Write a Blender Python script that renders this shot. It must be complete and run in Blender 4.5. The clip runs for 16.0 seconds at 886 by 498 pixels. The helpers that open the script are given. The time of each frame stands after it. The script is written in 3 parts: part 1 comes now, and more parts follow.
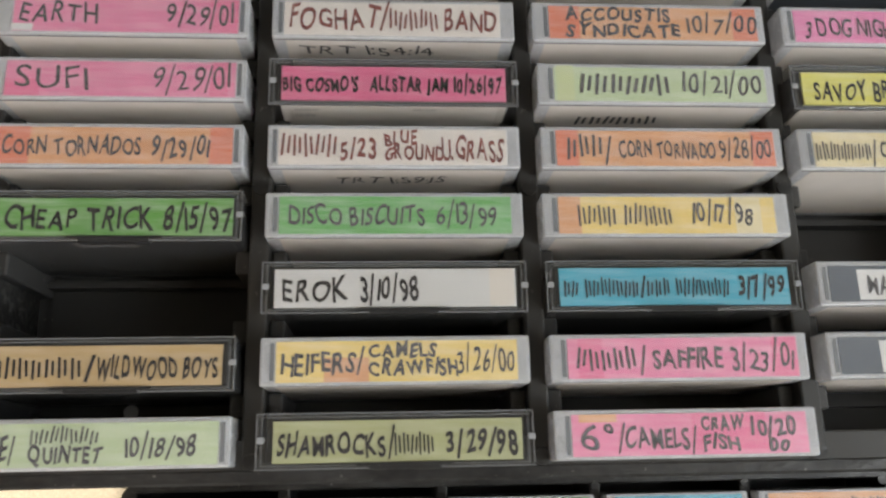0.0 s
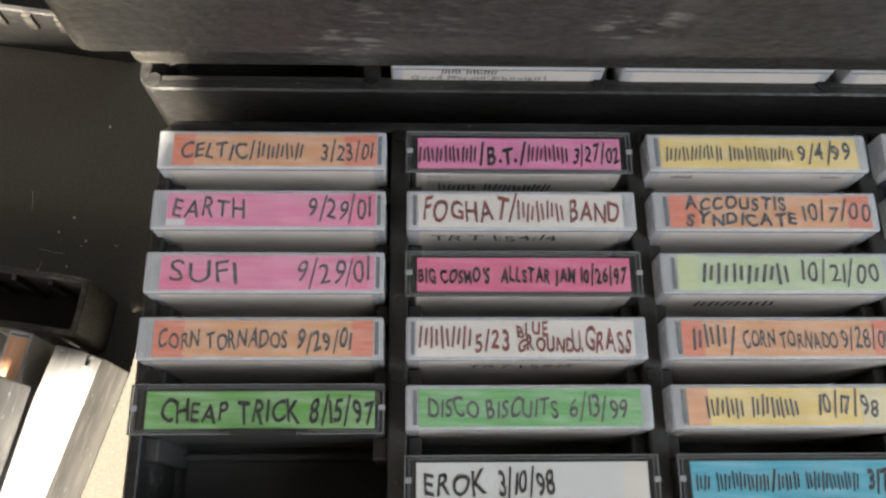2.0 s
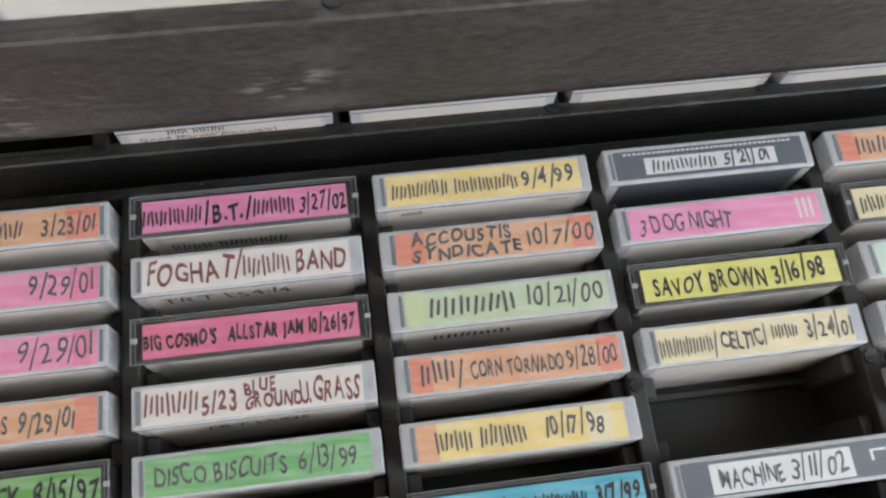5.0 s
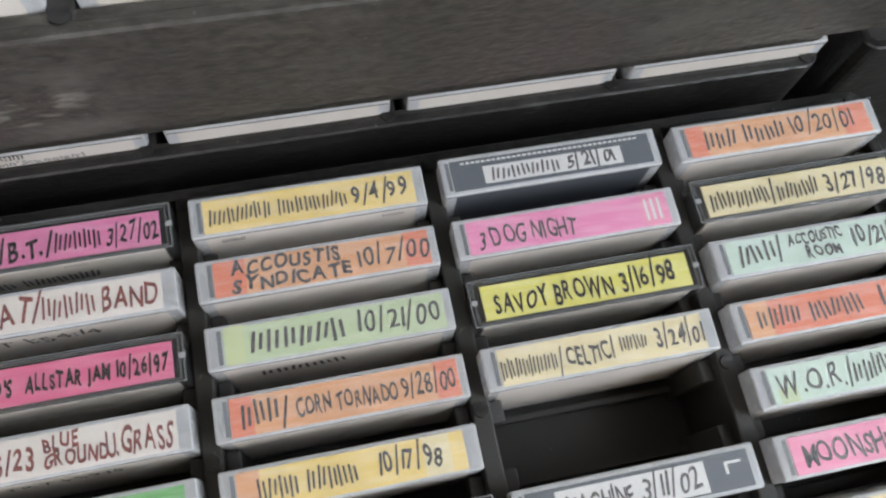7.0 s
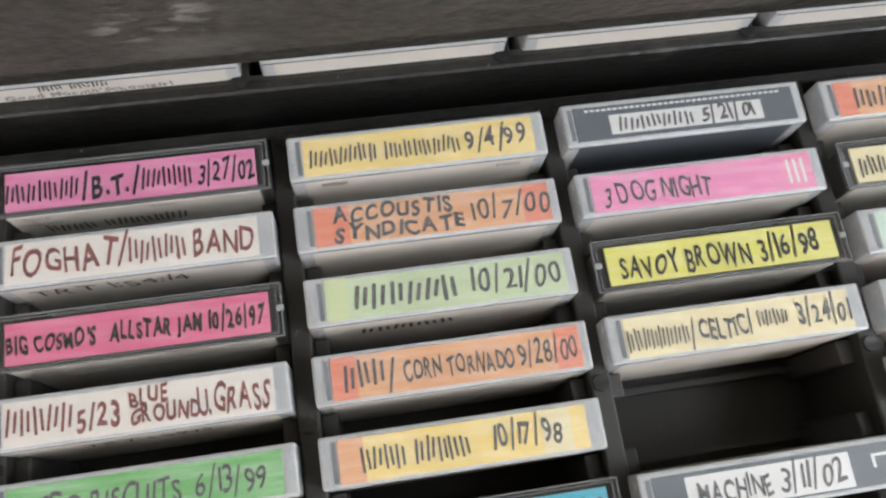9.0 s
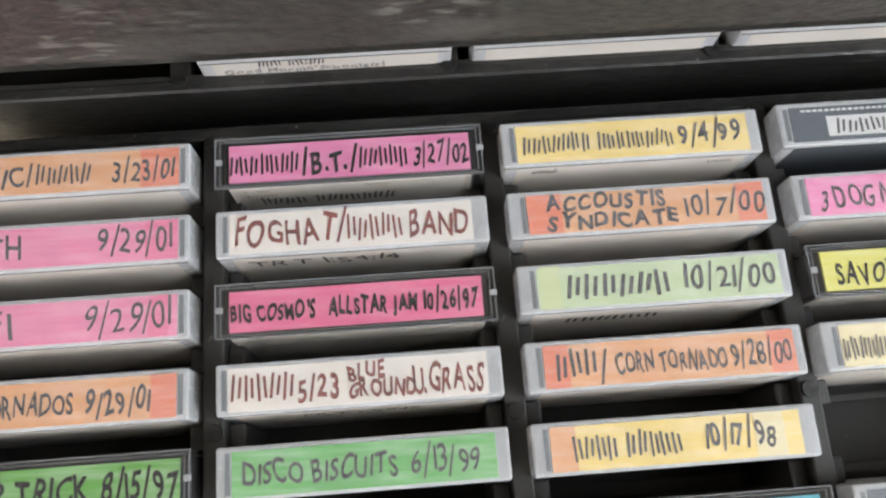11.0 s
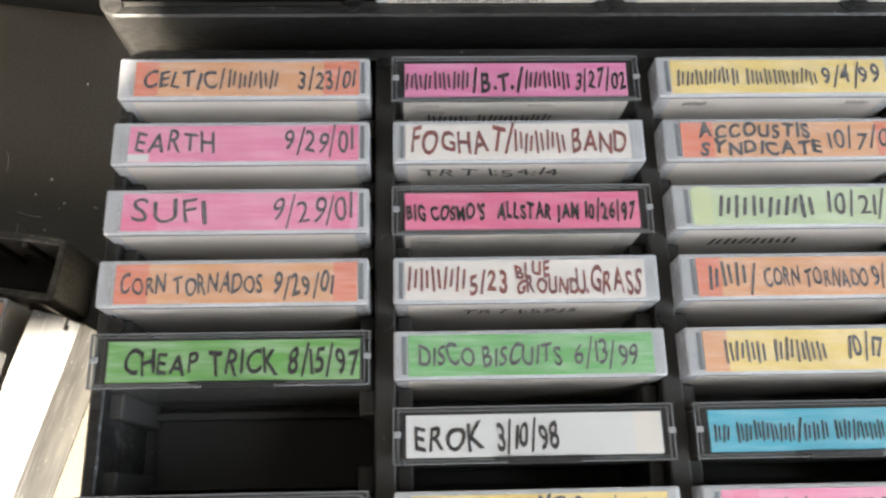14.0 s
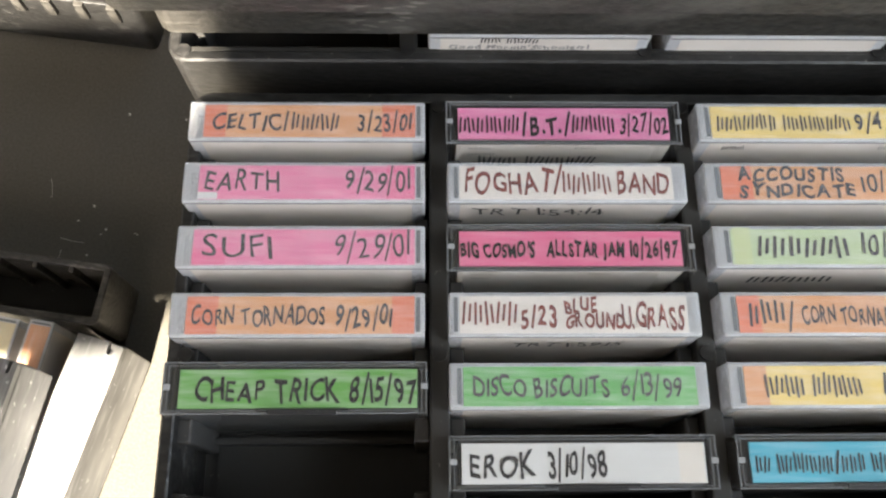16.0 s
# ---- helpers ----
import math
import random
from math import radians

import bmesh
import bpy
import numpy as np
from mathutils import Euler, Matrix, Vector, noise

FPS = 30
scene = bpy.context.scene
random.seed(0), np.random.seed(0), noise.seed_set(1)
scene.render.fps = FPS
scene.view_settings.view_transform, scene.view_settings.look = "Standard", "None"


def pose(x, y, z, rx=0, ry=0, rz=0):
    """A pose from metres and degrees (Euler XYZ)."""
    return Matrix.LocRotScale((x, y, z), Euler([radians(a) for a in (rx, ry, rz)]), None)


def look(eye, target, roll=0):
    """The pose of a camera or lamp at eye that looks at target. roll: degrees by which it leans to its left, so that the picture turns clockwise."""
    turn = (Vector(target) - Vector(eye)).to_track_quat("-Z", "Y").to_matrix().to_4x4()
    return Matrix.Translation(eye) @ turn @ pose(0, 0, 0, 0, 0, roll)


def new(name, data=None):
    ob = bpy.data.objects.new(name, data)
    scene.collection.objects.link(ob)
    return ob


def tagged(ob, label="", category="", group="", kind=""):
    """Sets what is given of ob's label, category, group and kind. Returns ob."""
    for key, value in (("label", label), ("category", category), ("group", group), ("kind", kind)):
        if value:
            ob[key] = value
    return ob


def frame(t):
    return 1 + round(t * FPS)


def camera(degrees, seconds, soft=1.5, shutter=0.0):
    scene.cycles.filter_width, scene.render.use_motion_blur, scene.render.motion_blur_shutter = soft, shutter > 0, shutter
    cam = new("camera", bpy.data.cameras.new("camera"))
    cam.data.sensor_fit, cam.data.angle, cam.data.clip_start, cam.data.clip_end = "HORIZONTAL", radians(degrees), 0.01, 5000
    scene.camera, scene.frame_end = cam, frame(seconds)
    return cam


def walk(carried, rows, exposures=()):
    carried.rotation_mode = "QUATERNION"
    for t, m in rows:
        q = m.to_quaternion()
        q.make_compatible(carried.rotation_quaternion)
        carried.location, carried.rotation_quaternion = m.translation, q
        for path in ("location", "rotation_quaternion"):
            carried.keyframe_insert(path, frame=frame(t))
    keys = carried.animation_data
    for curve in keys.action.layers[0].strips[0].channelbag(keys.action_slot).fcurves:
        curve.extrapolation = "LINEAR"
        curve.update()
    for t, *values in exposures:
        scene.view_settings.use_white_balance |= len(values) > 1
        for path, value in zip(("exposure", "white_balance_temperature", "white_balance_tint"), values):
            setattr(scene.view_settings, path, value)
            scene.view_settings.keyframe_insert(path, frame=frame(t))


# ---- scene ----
cam = camera(56.1, 16.0, soft=2.3, shutter=0.35)
PATH = [
    (0, (0.006, 0.002, 0.562), (0.143, 0.518, -1.365), 14.2),
    (0.5, (-0.014, 0.002, 0.567), (0.126, 0.519, -1.36), 15.6),
    (1, (-0.037, 0.002, 0.57), (0.087, 0.559, -1.347), 13.9),
    (1.5, (-0.042, 0.026, 0.582), (0.036, 0.634, -1.322), 8.3),
    (2, (-0.03, 0.044, 0.585), (0.036, 0.687, -1.308), 5.7),
    (2.5, (-0.023, 0.045, 0.587), (0.047, 0.717, -1.295), 5.0),
    (3, (-0.012, 0.044, 0.595), (0.049, 0.699, -1.294), 3.3),
    (3.5, (0.01, 0.042, 0.597), (0.108, 0.737, -1.276), 4.6),
    (4, (0.038, 0.044, 0.598), (0.187, 0.72, -1.278), 7.2),
    (4.2, (0.044, 0.046, 0.597), (0.191, 0.705, -1.286), 6.8),
    (6.3, (0.079, 0.054, 0.589), (0.309, 0.71, -1.286), 10.5),
    (6.5, (0.088, 0.052, 0.583), (0.327, 0.729, -1.284), 9.9),
    (7, (0.103, 0.059, 0.579), (0.383, 0.696, -1.296), 13.0),
    (7.5, (0.103, 0.06, 0.575), (0.387, 0.689, -1.303), 13.8),
    (8, (0.099, 0.061, 0.575), (0.357, 0.67, -1.313), 13.0),
    (8.5, (0.088, 0.065, 0.565), (0.316, 0.665, -1.329), 11.6),
    (9, (0.074, 0.071, 0.55), (0.297, 0.628, -1.358), 13.8),
    (9.5, (0.053, 0.074, 0.552), (0.271, 0.614, -1.362), 15.7),
    (9.7, (0.038, 0.078, 0.547), (0.218, 0.606, -1.373), 13.5),
    (11.8, (0.014, 0.071, 0.551), (0.09, 0.655, -1.361), 4.1),
    (12, (0.0, 0.067, 0.553), (0.084, 0.669, -1.353), 5.1),
    (12.5, (-0.015, 0.057, 0.555), (0.067, 0.678, -1.345), 5.1),
    (13, (-0.017, 0.053, 0.551), (0.053, 0.656, -1.355), 5.0),
    (13.5, (-0.017, 0.042, 0.552), (0.061, 0.633, -1.358), 6.1),
    (14, (-0.026, 0.039, 0.555), (0.039, 0.632, -1.354), 5.3),
    (14.5, (-0.039, 0.034, 0.557), (0.014, 0.639, -1.349), 4.7),
    (15, (-0.041, 0.039, 0.56), (0.008, 0.646, -1.345), 4.5),
    (15.5, (-0.038, 0.041, 0.566), (0.006, 0.657, -1.336), 3.6),
    (16, (-0.041, 0.039, 0.57), (0.001, 0.684, -1.323), 3.5),
]
EXPOSURES = [(0, 3.2, 7600, 11), (1, 3.15, 7400, 11), (2, 3.15, 7000, 10), (3, 3.4, 7000, 10), (4, 3.4, 7000, 11), (7, 3.45, 7000, 11), (9, 3.6, 7300, 11), (12.5, 3.8, 7100, 11), (14.5, 3.6, 7000, 10), (16, 3.6, 7000, 10)]
walk(cam, [(t, look(eye, target, roll)) for t, eye, target, roll in PATH], exposures=EXPOSURES)

# ---- light ----
SUN = Vector((0.15, 1.0, -1.20)).normalized()
WALL_X = -2.0
world = bpy.data.worlds.new("world")
scene.world = world
world.use_nodes = True
sky = world.node_tree.nodes.new("ShaderNodeTexSky")
sky.sky_type, sky.sun_disc = "NISHITA", False
sky.sun_elevation = math.asin(-SUN.z)
sky.sun_rotation = math.atan2(-SUN.x, -SUN.y)
world.node_tree.links.new(sky.outputs[0], world.node_tree.nodes["Background"].inputs[0])
world.node_tree.nodes["Background"].inputs[1].default_value = 0.06
sun = new("sun", bpy.data.lights.new("sun", "SUN"))
sun.data.energy, sun.data.angle, sun.data.color = 5.0, radians(0.6), (1, 0.93, 0.82)
sun.matrix_world = look((0, 0, 3), Vector((0, 0, 3)) + SUN)


def window_light(name, at, to, w, h, watts, color):
    lamp = new(name, bpy.data.lights.new(name, "AREA"))
    lamp.data.shape, lamp.data.size, lamp.data.size_y = "RECTANGLE", w, h
    lamp.data.energy, lamp.data.color = watts, color
    lamp.matrix_world = look(at, to)


# soft fill lamps added behind, at the right and in front; their sources are unseen
window_light("fill_light_back", (0.55, 1.95, 1.60), (0.2, 0.2, 0.3), 1.1, 0.9, 0.95, (0.95, 0.97, 1.0))
window_light("fill_light_east", (1.15, -0.45, 1.20), (0.2, 0.15, 0.3), 1.0, 0.9, 2.35, (0.84, 0.925, 1.0))
window_light("fill_light_front", (-0.80, -1.17, 1.5), (0.0, 0.1, 0.3), 0.8, 1.2, 0.50, (1.0, 0.79, 0.54))

# ---- materials ----
def material(name, base, rough=0.5, metal=0.0, coat=0.0):
    m = bpy.data.materials.new(name)
    m.use_nodes = True
    b = m.node_tree.nodes["Principled BSDF"]
    b.inputs["Base Color"].default_value = (*base, 1)
    b.inputs["Roughness"].default_value = rough
    b.inputs["Metallic"].default_value = metal
    b.inputs["Coat Weight"].default_value = coat
    return m, m.node_tree.nodes, m.node_tree.links, b


def noise_tex(nodes, links, scale, stretch=(1, 1, 1), detail=4.0):
    co = nodes.new("ShaderNodeTexCoord")
    mp = nodes.new("ShaderNodeMapping")
    mp.inputs["Scale"].default_value = stretch
    tx = nodes.new("ShaderNodeTexNoise")
    tx.inputs["Scale"].default_value, tx.inputs["Detail"].default_value = scale, detail
    links.new(co.outputs["Object"], mp.inputs[0])
    links.new(mp.outputs[0], tx.inputs[0])
    return tx.outputs["Fac"]


def ramp(nodes, links, fac, stops):
    r = nodes.new("ShaderNodeValToRGB")
    r.color_ramp.elements.remove(r.color_ramp.elements[1])
    for i, (p, c) in enumerate(stops):
        e = r.color_ramp.elements[0] if i == 0 else r.color_ramp.elements.new(p)
        e.position, e.color = p, (*c, 1)
    links.new(fac, r.inputs[0])
    return r.outputs[0]


def mix(nodes, links, fac, a, b):
    m = nodes.new("ShaderNodeMix")
    m.data_type = "RGBA"
    for value, socket in ((fac, m.inputs[0]), (a, m.inputs[6]), (b, m.inputs[7])):
        if isinstance(value, (int, float)):
            socket.default_value = value
        elif isinstance(value, tuple):
            socket.default_value = (*value, 1)
        else:
            links.new(value, socket)
    return m.outputs[2]


def bump(nodes, links, height, strength, distance, shader):
    n = nodes.new("ShaderNodeBump")
    n.inputs["Strength"].default_value, n.inputs["Distance"].default_value = strength, distance
    links.new(height, n.inputs["Height"])
    links.new(n.outputs[0], shader.inputs["Normal"])


def black_board(name, a, b, scuff, rough, relief=0.9):
    """Black moulded board with short grain flecks along x, dull scuffs, scratches and lint."""
    m, n, l, s = material(name, a, rough)
    grain = noise_tex(n, l, 210, (1.0, 1.9, 1.9), 8)
    blot = noise_tex(n, l, 26, (0.7, 1.8, 1.8), 6)
    broad = noise_tex(n, l, 7, (1, 1, 1), 2)
    fleck = noise_tex(n, l, 170, (0.5, 2.2, 2.2), 3)
    base = mix(n, l, ramp(n, l, grain, [(0.36, (0, 0, 0)), (0.64, (1, 1, 1))]), a, b)
    worn = ramp(n, l, blot, [(0.54, (0, 0, 0)), (0.74, (0.65, 0.65, 0.65))])
    dust = ramp(n, l, noise_tex(n, l, 420, (1, 1, 1), 2), [(0.72, (0, 0, 0)), (0.78, (1, 1, 1))])
    base = mix(n, l, worn, base, scuff)
    base = mix(n, l, ramp(n, l, fleck, [(0.66, (0, 0, 0)), (0.76, (0.8, 0.8, 0.8))]), base, scuff)
    base = mix(n, l, ramp(n, l, broad, [(0.35, (0.35, 0.35, 0.35)), (0.6, (0, 0, 0))]), base, a)
    # a few rubbed patches, each a cluster of fine pale scratches
    patch = ramp(n, l, noise_tex(n, l, 19, (1, 1.2, 1.2), 2), [(0.60, (0, 0, 0)), (0.68, (1, 1, 1))])
    lines = ramp(n, l, noise_tex(n, l, 130, (0.7, 3.0, 3.0), 5), [(0.53, (0, 0, 0)), (0.60, (0.75, 0.75, 0.75))])
    base = mix(n, l, mix(n, l, patch, (0.0, 0.0, 0.0), lines), base, tuple(v * 1.7 for v in scuff))
    l.new(mix(n, l, dust, base, (0.18, 0.17, 0.16)), s.inputs["Base Color"])
    l.new(ramp(n, l, blot, [(0.3, (rough - 0.12,) * 3), (0.75, (rough + 0.2,) * 3)]), s.inputs["Roughness"])
    bump(n, l, grain, relief, 0.0012, s)
    return m


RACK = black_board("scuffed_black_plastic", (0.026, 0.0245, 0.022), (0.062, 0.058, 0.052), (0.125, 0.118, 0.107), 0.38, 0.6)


def moulded_black(name, a, rough):
    """Smooth black moulded plastic, faintly mottled, with a few specks of dust."""
    m, n, l, s = material(name, a, rough)
    soft = noise_tex(n, l, 30, (1, 1, 1), 4)
    dust = ramp(n, l, noise_tex(n, l, 500, (1, 1, 1), 2), [(0.73, (0, 0, 0)), (0.79, (1, 1, 1))])
    base = mix(n, l, soft, tuple(v * 0.8 for v in a), tuple(v * 1.25 for v in a))
    l.new(mix(n, l, dust, base, (0.15, 0.14, 0.13)), s.inputs["Base Color"])
    l.new(ramp(n, l, soft, [(0.3, (rough - 0.08,) * 3), (0.7, (rough + 0.12,) * 3)]), s.inputs["Roughness"])
    bump(n, l, noise_tex(n, l, 350, (1, 1, 1), 3), 0.12, 0.0003, s)
    return m


SLOT = moulded_black("black_slot_plastic", (0.038, 0.037, 0.036), 0.65)
RAIL = moulded_black("black_rail_plastic", (0.030, 0.029, 0.027), 0.5)
# glossy black, with the shade on low walls put into its darker base
SLEEK_SHADE = black_board("glossy_shade_black_plastic", (0.010, 0.010, 0.010), (0.026, 0.025, 0.024), (0.05, 0.049, 0.047), 0.40, 0.4)


def frosted():
    m, n, l, s = material("frosted_plastic", (0.60, 0.62, 0.65), 0.32)
    fine = noise_tex(n, l, 300, (1, 1, 1), 3)
    broad = noise_tex(n, l, 35, (1, 1, 1), 3)
    l.new(ramp(n, l, broad, [(0.3, (0.58, 0.585, 0.59)), (0.7, (0.70, 0.705, 0.71))]), s.inputs["Base Color"])
    l.new(ramp(n, l, fine, [(0.3, (0.18,) * 3), (0.75, (0.34,) * 3)]), s.inputs["Roughness"])
    bump(n, l, fine, 0.10, 0.0002, s)
    tr = n.new("ShaderNodeBsdfTranslucent")
    tr.inputs[0].default_value = (0.72, 0.75, 0.80, 1)
    ms = n.new("ShaderNodeMixShader")
    ms.inputs[0].default_value = 0.28
    l.new(s.outputs[0], ms.inputs[1])
    l.new(tr.outputs[0], ms.inputs[2])
    l.new(ms.outputs[0], n["Material Output"].inputs[0])
    return m


def clear(name, tint, gloss):
    m = bpy.data.materials.new(name)
    m.use_nodes = True
    n, l = m.node_tree.nodes, m.node_tree.links
    t, g, f, p, x = (n.new("ShaderNode" + k) for k in ("BsdfTransparent", "BsdfGlossy", "LayerWeight", "Math", "MixShader"))
    t.inputs[0].default_value = (*tint, 1)
    g.inputs["Roughness"].default_value = 0.07
    p.operation = "MULTIPLY_ADD"
    p.inputs[1].default_value, p.inputs[2].default_value = gloss, 0.04
    f.inputs[0].default_value = 0.25
    l.new(f.outputs["Facing"], p.inputs[0])
    l.new(p.outputs[0], x.inputs[0])
    l.new(t.outputs[0], x.inputs[1])
    l.new(g.outputs[0], x.inputs[2])
    haze, h = n.new("ShaderNodeBsdfDiffuse"), n.new("ShaderNodeMixShader")
    haze.inputs[0].default_value, h.inputs[0].default_value = (0.7, 0.71, 0.72, 1), 0.03
    l.new(x.outputs[0], h.inputs[1])
    l.new(haze.outputs[0], h.inputs[2])
    l.new(h.outputs[0], n["Material Output"].inputs[0])
    return m


def milky():
    """Thin frosted lid over the card: mostly see-through with a pale bloom."""
    m, n, l, s = material("milky_lid", (0.62, 0.65, 0.69), 0.30)
    t, x = n.new("ShaderNodeBsdfTransparent"), n.new("ShaderNodeMixShader")
    l.new(ramp(n, l, noise_tex(n, l, 60, (1, 1, 1), 3), [(0.3, (0.09,) * 3), (0.7, (0.17,) * 3)]), x.inputs[0])
    l.new(t.outputs[0], x.inputs[1])
    l.new(s.outputs[0], x.inputs[2])
    l.new(x.outputs[0], n["Material Output"].inputs[0])
    return m


MILKY = milky()
FROST = frosted()
CLEAR = clear("clear_styrene", (0.95, 0.96, 0.96), 0.35)
RIM = material("clear_styrene_edge", (0.17, 0.175, 0.18), 0.10)[0]
CLIP_SHADOW_GREY = material("grey_clip_shadow", (0.15, 0.16, 0.17), 0.3)[0]
DARK = material("dark_cassette", (0.030, 0.030, 0.031), 0.35)[0]
SMOKE = material("smoke_grey_paper", (0.085, 0.095, 0.11), 0.35)[0]
NUB = material("moulded_nub", (0.32, 0.33, 0.34), 0.2)[0]


def marker(name, a, b):
    """Felt-pen ink that thins and pools along the strokes."""
    m, n, l, s = material(name, a, 0.55)
    l.new(ramp(n, l, noise_tex(n, l, 420, (1, 1, 1), 3), [(0.36, a), (0.66, b)]), s.inputs["Base Color"])
    return m


INK = marker("black_marker", (0.012, 0.011, 0.013), (0.045, 0.040, 0.042))
# black ink paled in its colour for the haze of the lid above
SOFT_INK = marker("hazed_black_marker", (0.030, 0.027, 0.029), (0.115, 0.102, 0.104))
BROWN_INK = marker("brown_marker", (0.13, 0.022, 0.018), (0.28, 0.060, 0.042))
GREY_INK = material("grey_pencil", (0.07, 0.065, 0.065), 0.6)[0]
PRINT = material("grey_print", (0.30, 0.28, 0.27), 0.6)[0]


def paper(name, c, streak=0.5):
    """A paper card coloured in with a broad felt pen: long overlapping strokes."""
    m, n, l, s = material(name, c, 0.42)
    lines = noise_tex(n, l, 45, (1.0, 11.0, 1.0), 3)
    blots = noise_tex(n, l, 40, (1, 1, 1), 3)
    light = tuple(v + (0.9 - v) * 0.34 * streak for v in c)
    deep = tuple(v * (1 - 0.26 * streak) for v in c)
    base = mix(n, l, ramp(n, l, lines, [(0.38, (0, 0, 0)), (0.66, (1, 1, 1))]), c, light)
    l.new(mix(n, l, ramp(n, l, blots, [(0.46, (0, 0, 0)), (0.74, (1, 1, 1))]), base, deep), s.inputs["Base Color"])
    bump(n, l, blots, 0.08, 0.0003, s)
    return m


ORANGE = paper("orange_card", (0.74, 0.36, 0.17))
RED_ORANGE = paper("red_orange_card", (0.75, 0.20, 0.10))
PINK = paper("pink_card", (0.82, 0.24, 0.40))
ROSE = paper("rose_card", (0.80, 0.17, 0.32), 0.4)
MAGENTA = paper("magenta_card", (0.82, 0.24, 0.45))
GREEN = paper("green_card", (0.125, 0.42, 0.11), 0.6)
LEAF = paper("leaf_green_card", (0.15, 0.405, 0.095), 0.8)
YELLOW = paper("yellow_card", (0.84, 0.62, 0.20), 0.6)
LEMON = paper("lemon_card", (0.78, 0.72, 0.18), 0.6)
CREAM = paper("cream_card", (0.78, 0.66, 0.38), 0.6)
SAGE = paper("sage_card", (0.50, 0.60, 0.36), 0.5)
PALE_SAGE = paper("pale_sage_card", (0.56, 0.62, 0.33), 0.4)
MINT = paper("mint_card", (0.52, 0.66, 0.56), 0.5)
BLUE = paper("blue_card", (0.06, 0.42, 0.56), 0.5)
TAN = paper("tan_card", (0.58, 0.40, 0.20), 0.4)
OLIVE = paper("olive_card", (0.44, 0.45, 0.24), 0.4)
WHITE = paper("white_card", (0.74, 0.68, 0.62), 0.3)
DARK_PAPER = paper("slate_card", (0.065, 0.078, 0.095), 0.05)
ASH = paper("ash_card", (0.68, 0.67, 0.66), 0.3)


def floor_mat():
    m, n, l, s = material("brown_carpet", (0.085, 0.07, 0.05), 0.95)
    fine = noise_tex(n, l, 500, (1, 1, 1), 4)
    broad = noise_tex(n, l, 9, (1, 1, 1), 4)
    a = mix(n, l, broad, (0.053, 0.049, 0.040), (0.083, 0.077, 0.063))
    l.new(mix(n, l, ramp(n, l, fine, [(0.35, (0.0,) * 3), (0.7, (0.5,) * 3)]), a, (0.112, 0.104, 0.086)), s.inputs["Base Color"])
    bump(n, l, fine, 0.35, 0.0015, s)
    return m


CARPET = floor_mat()


def wall_mat():
    m, n, l, s = material("painted_plaster", (0.55, 0.52, 0.47), 0.85)
    l.new(mix(n, l, noise_tex(n, l, 3, (1, 1, 1), 5), (0.50, 0.47, 0.42), (0.58, 0.55, 0.50)), s.inputs["Base Color"])
    bump(n, l, noise_tex(n, l, 160, (1, 1, 1), 3), 0.15, 0.001, s)
    return m


PLASTER = wall_mat()
LINT = material("white_lint", (0.62, 0.60, 0.55), 0.9)[0]


# ---- mesh helpers ----
def finish(name, bm, mat, smooth=False):
    me = bpy.data.meshes.new(name)
    bm.to_mesh(me)
    bm.free()
    me.materials.append(mat)
    for p in me.polygons:
        p.use_smooth = smooth
    return me


def box(bm, x0, x1, y0, y1, z0, z1, bevel=0.0, seg=2):
    made = bmesh.ops.create_cube(bm, size=1.0, matrix=Matrix.Translation(((x0 + x1) / 2, (y0 + y1) / 2, (z0 + z1) / 2)) @ Matrix.Diagonal((x1 - x0, y1 - y0, z1 - z0, 1)))
    if bevel:
        edges = {e for v in made["verts"] for e in v.link_edges}
        bmesh.ops.bevel(bm, geom=list(edges), offset=bevel, segments=seg, affect="EDGES", profile=0.5)
    return bm


def box_mesh(name, mat, *dims, bevel=0.0, seg=2):
    return finish(name, box(bmesh.new(), *dims, bevel=bevel, seg=seg), mat)


def part(name, data, parent, label="", at=(0, 0, 0)):
    ob = new(name, data)
    ob.parent = parent
    ob.location = at
    if label:
        ob["label"] = label
    return ob


# ---- room ----
def slab(name, mat, *dims, label="", category=""):
    return tagged(new(name, box_mesh(name, mat, *dims)), label, category, kind="structure")


slab("floor", CARPET, -2.1, 1.3, -1.22, 2.1, -0.05, 0.0, label="dull brown carpet with bits of lint", category="floor")
slab("ceiling", PLASTER, -2.1, 1.3, -1.22, 2.1, 2.4, 2.5, label="plain pale plaster ceiling", category="ceiling")


def holed_wall(name, axis, near, far, lo, hi, holes, label):
    """A wall across x or y between near and far; holes (a0, a1, z0, z1) side by side in order."""
    bm, a = bmesh.new(), lo

    def put(a0, a1, z0, z1):
        if axis == "x":
            box(bm, near, far, a0, a1, z0, z1)
        else:
            box(bm, a0, a1, near, far, z0, z1)
    for a0, a1, z0, z1 in holes:
        put(a, a0, 0, 2.4)
        put(a0, a1, 0, z0)
        put(a0, a1, z1, 2.4)
        a = a1
    put(a, hi, 0, 2.4)
    tagged(new(name, finish(name, bm, PLASTER)), label, "wall", kind="structure")


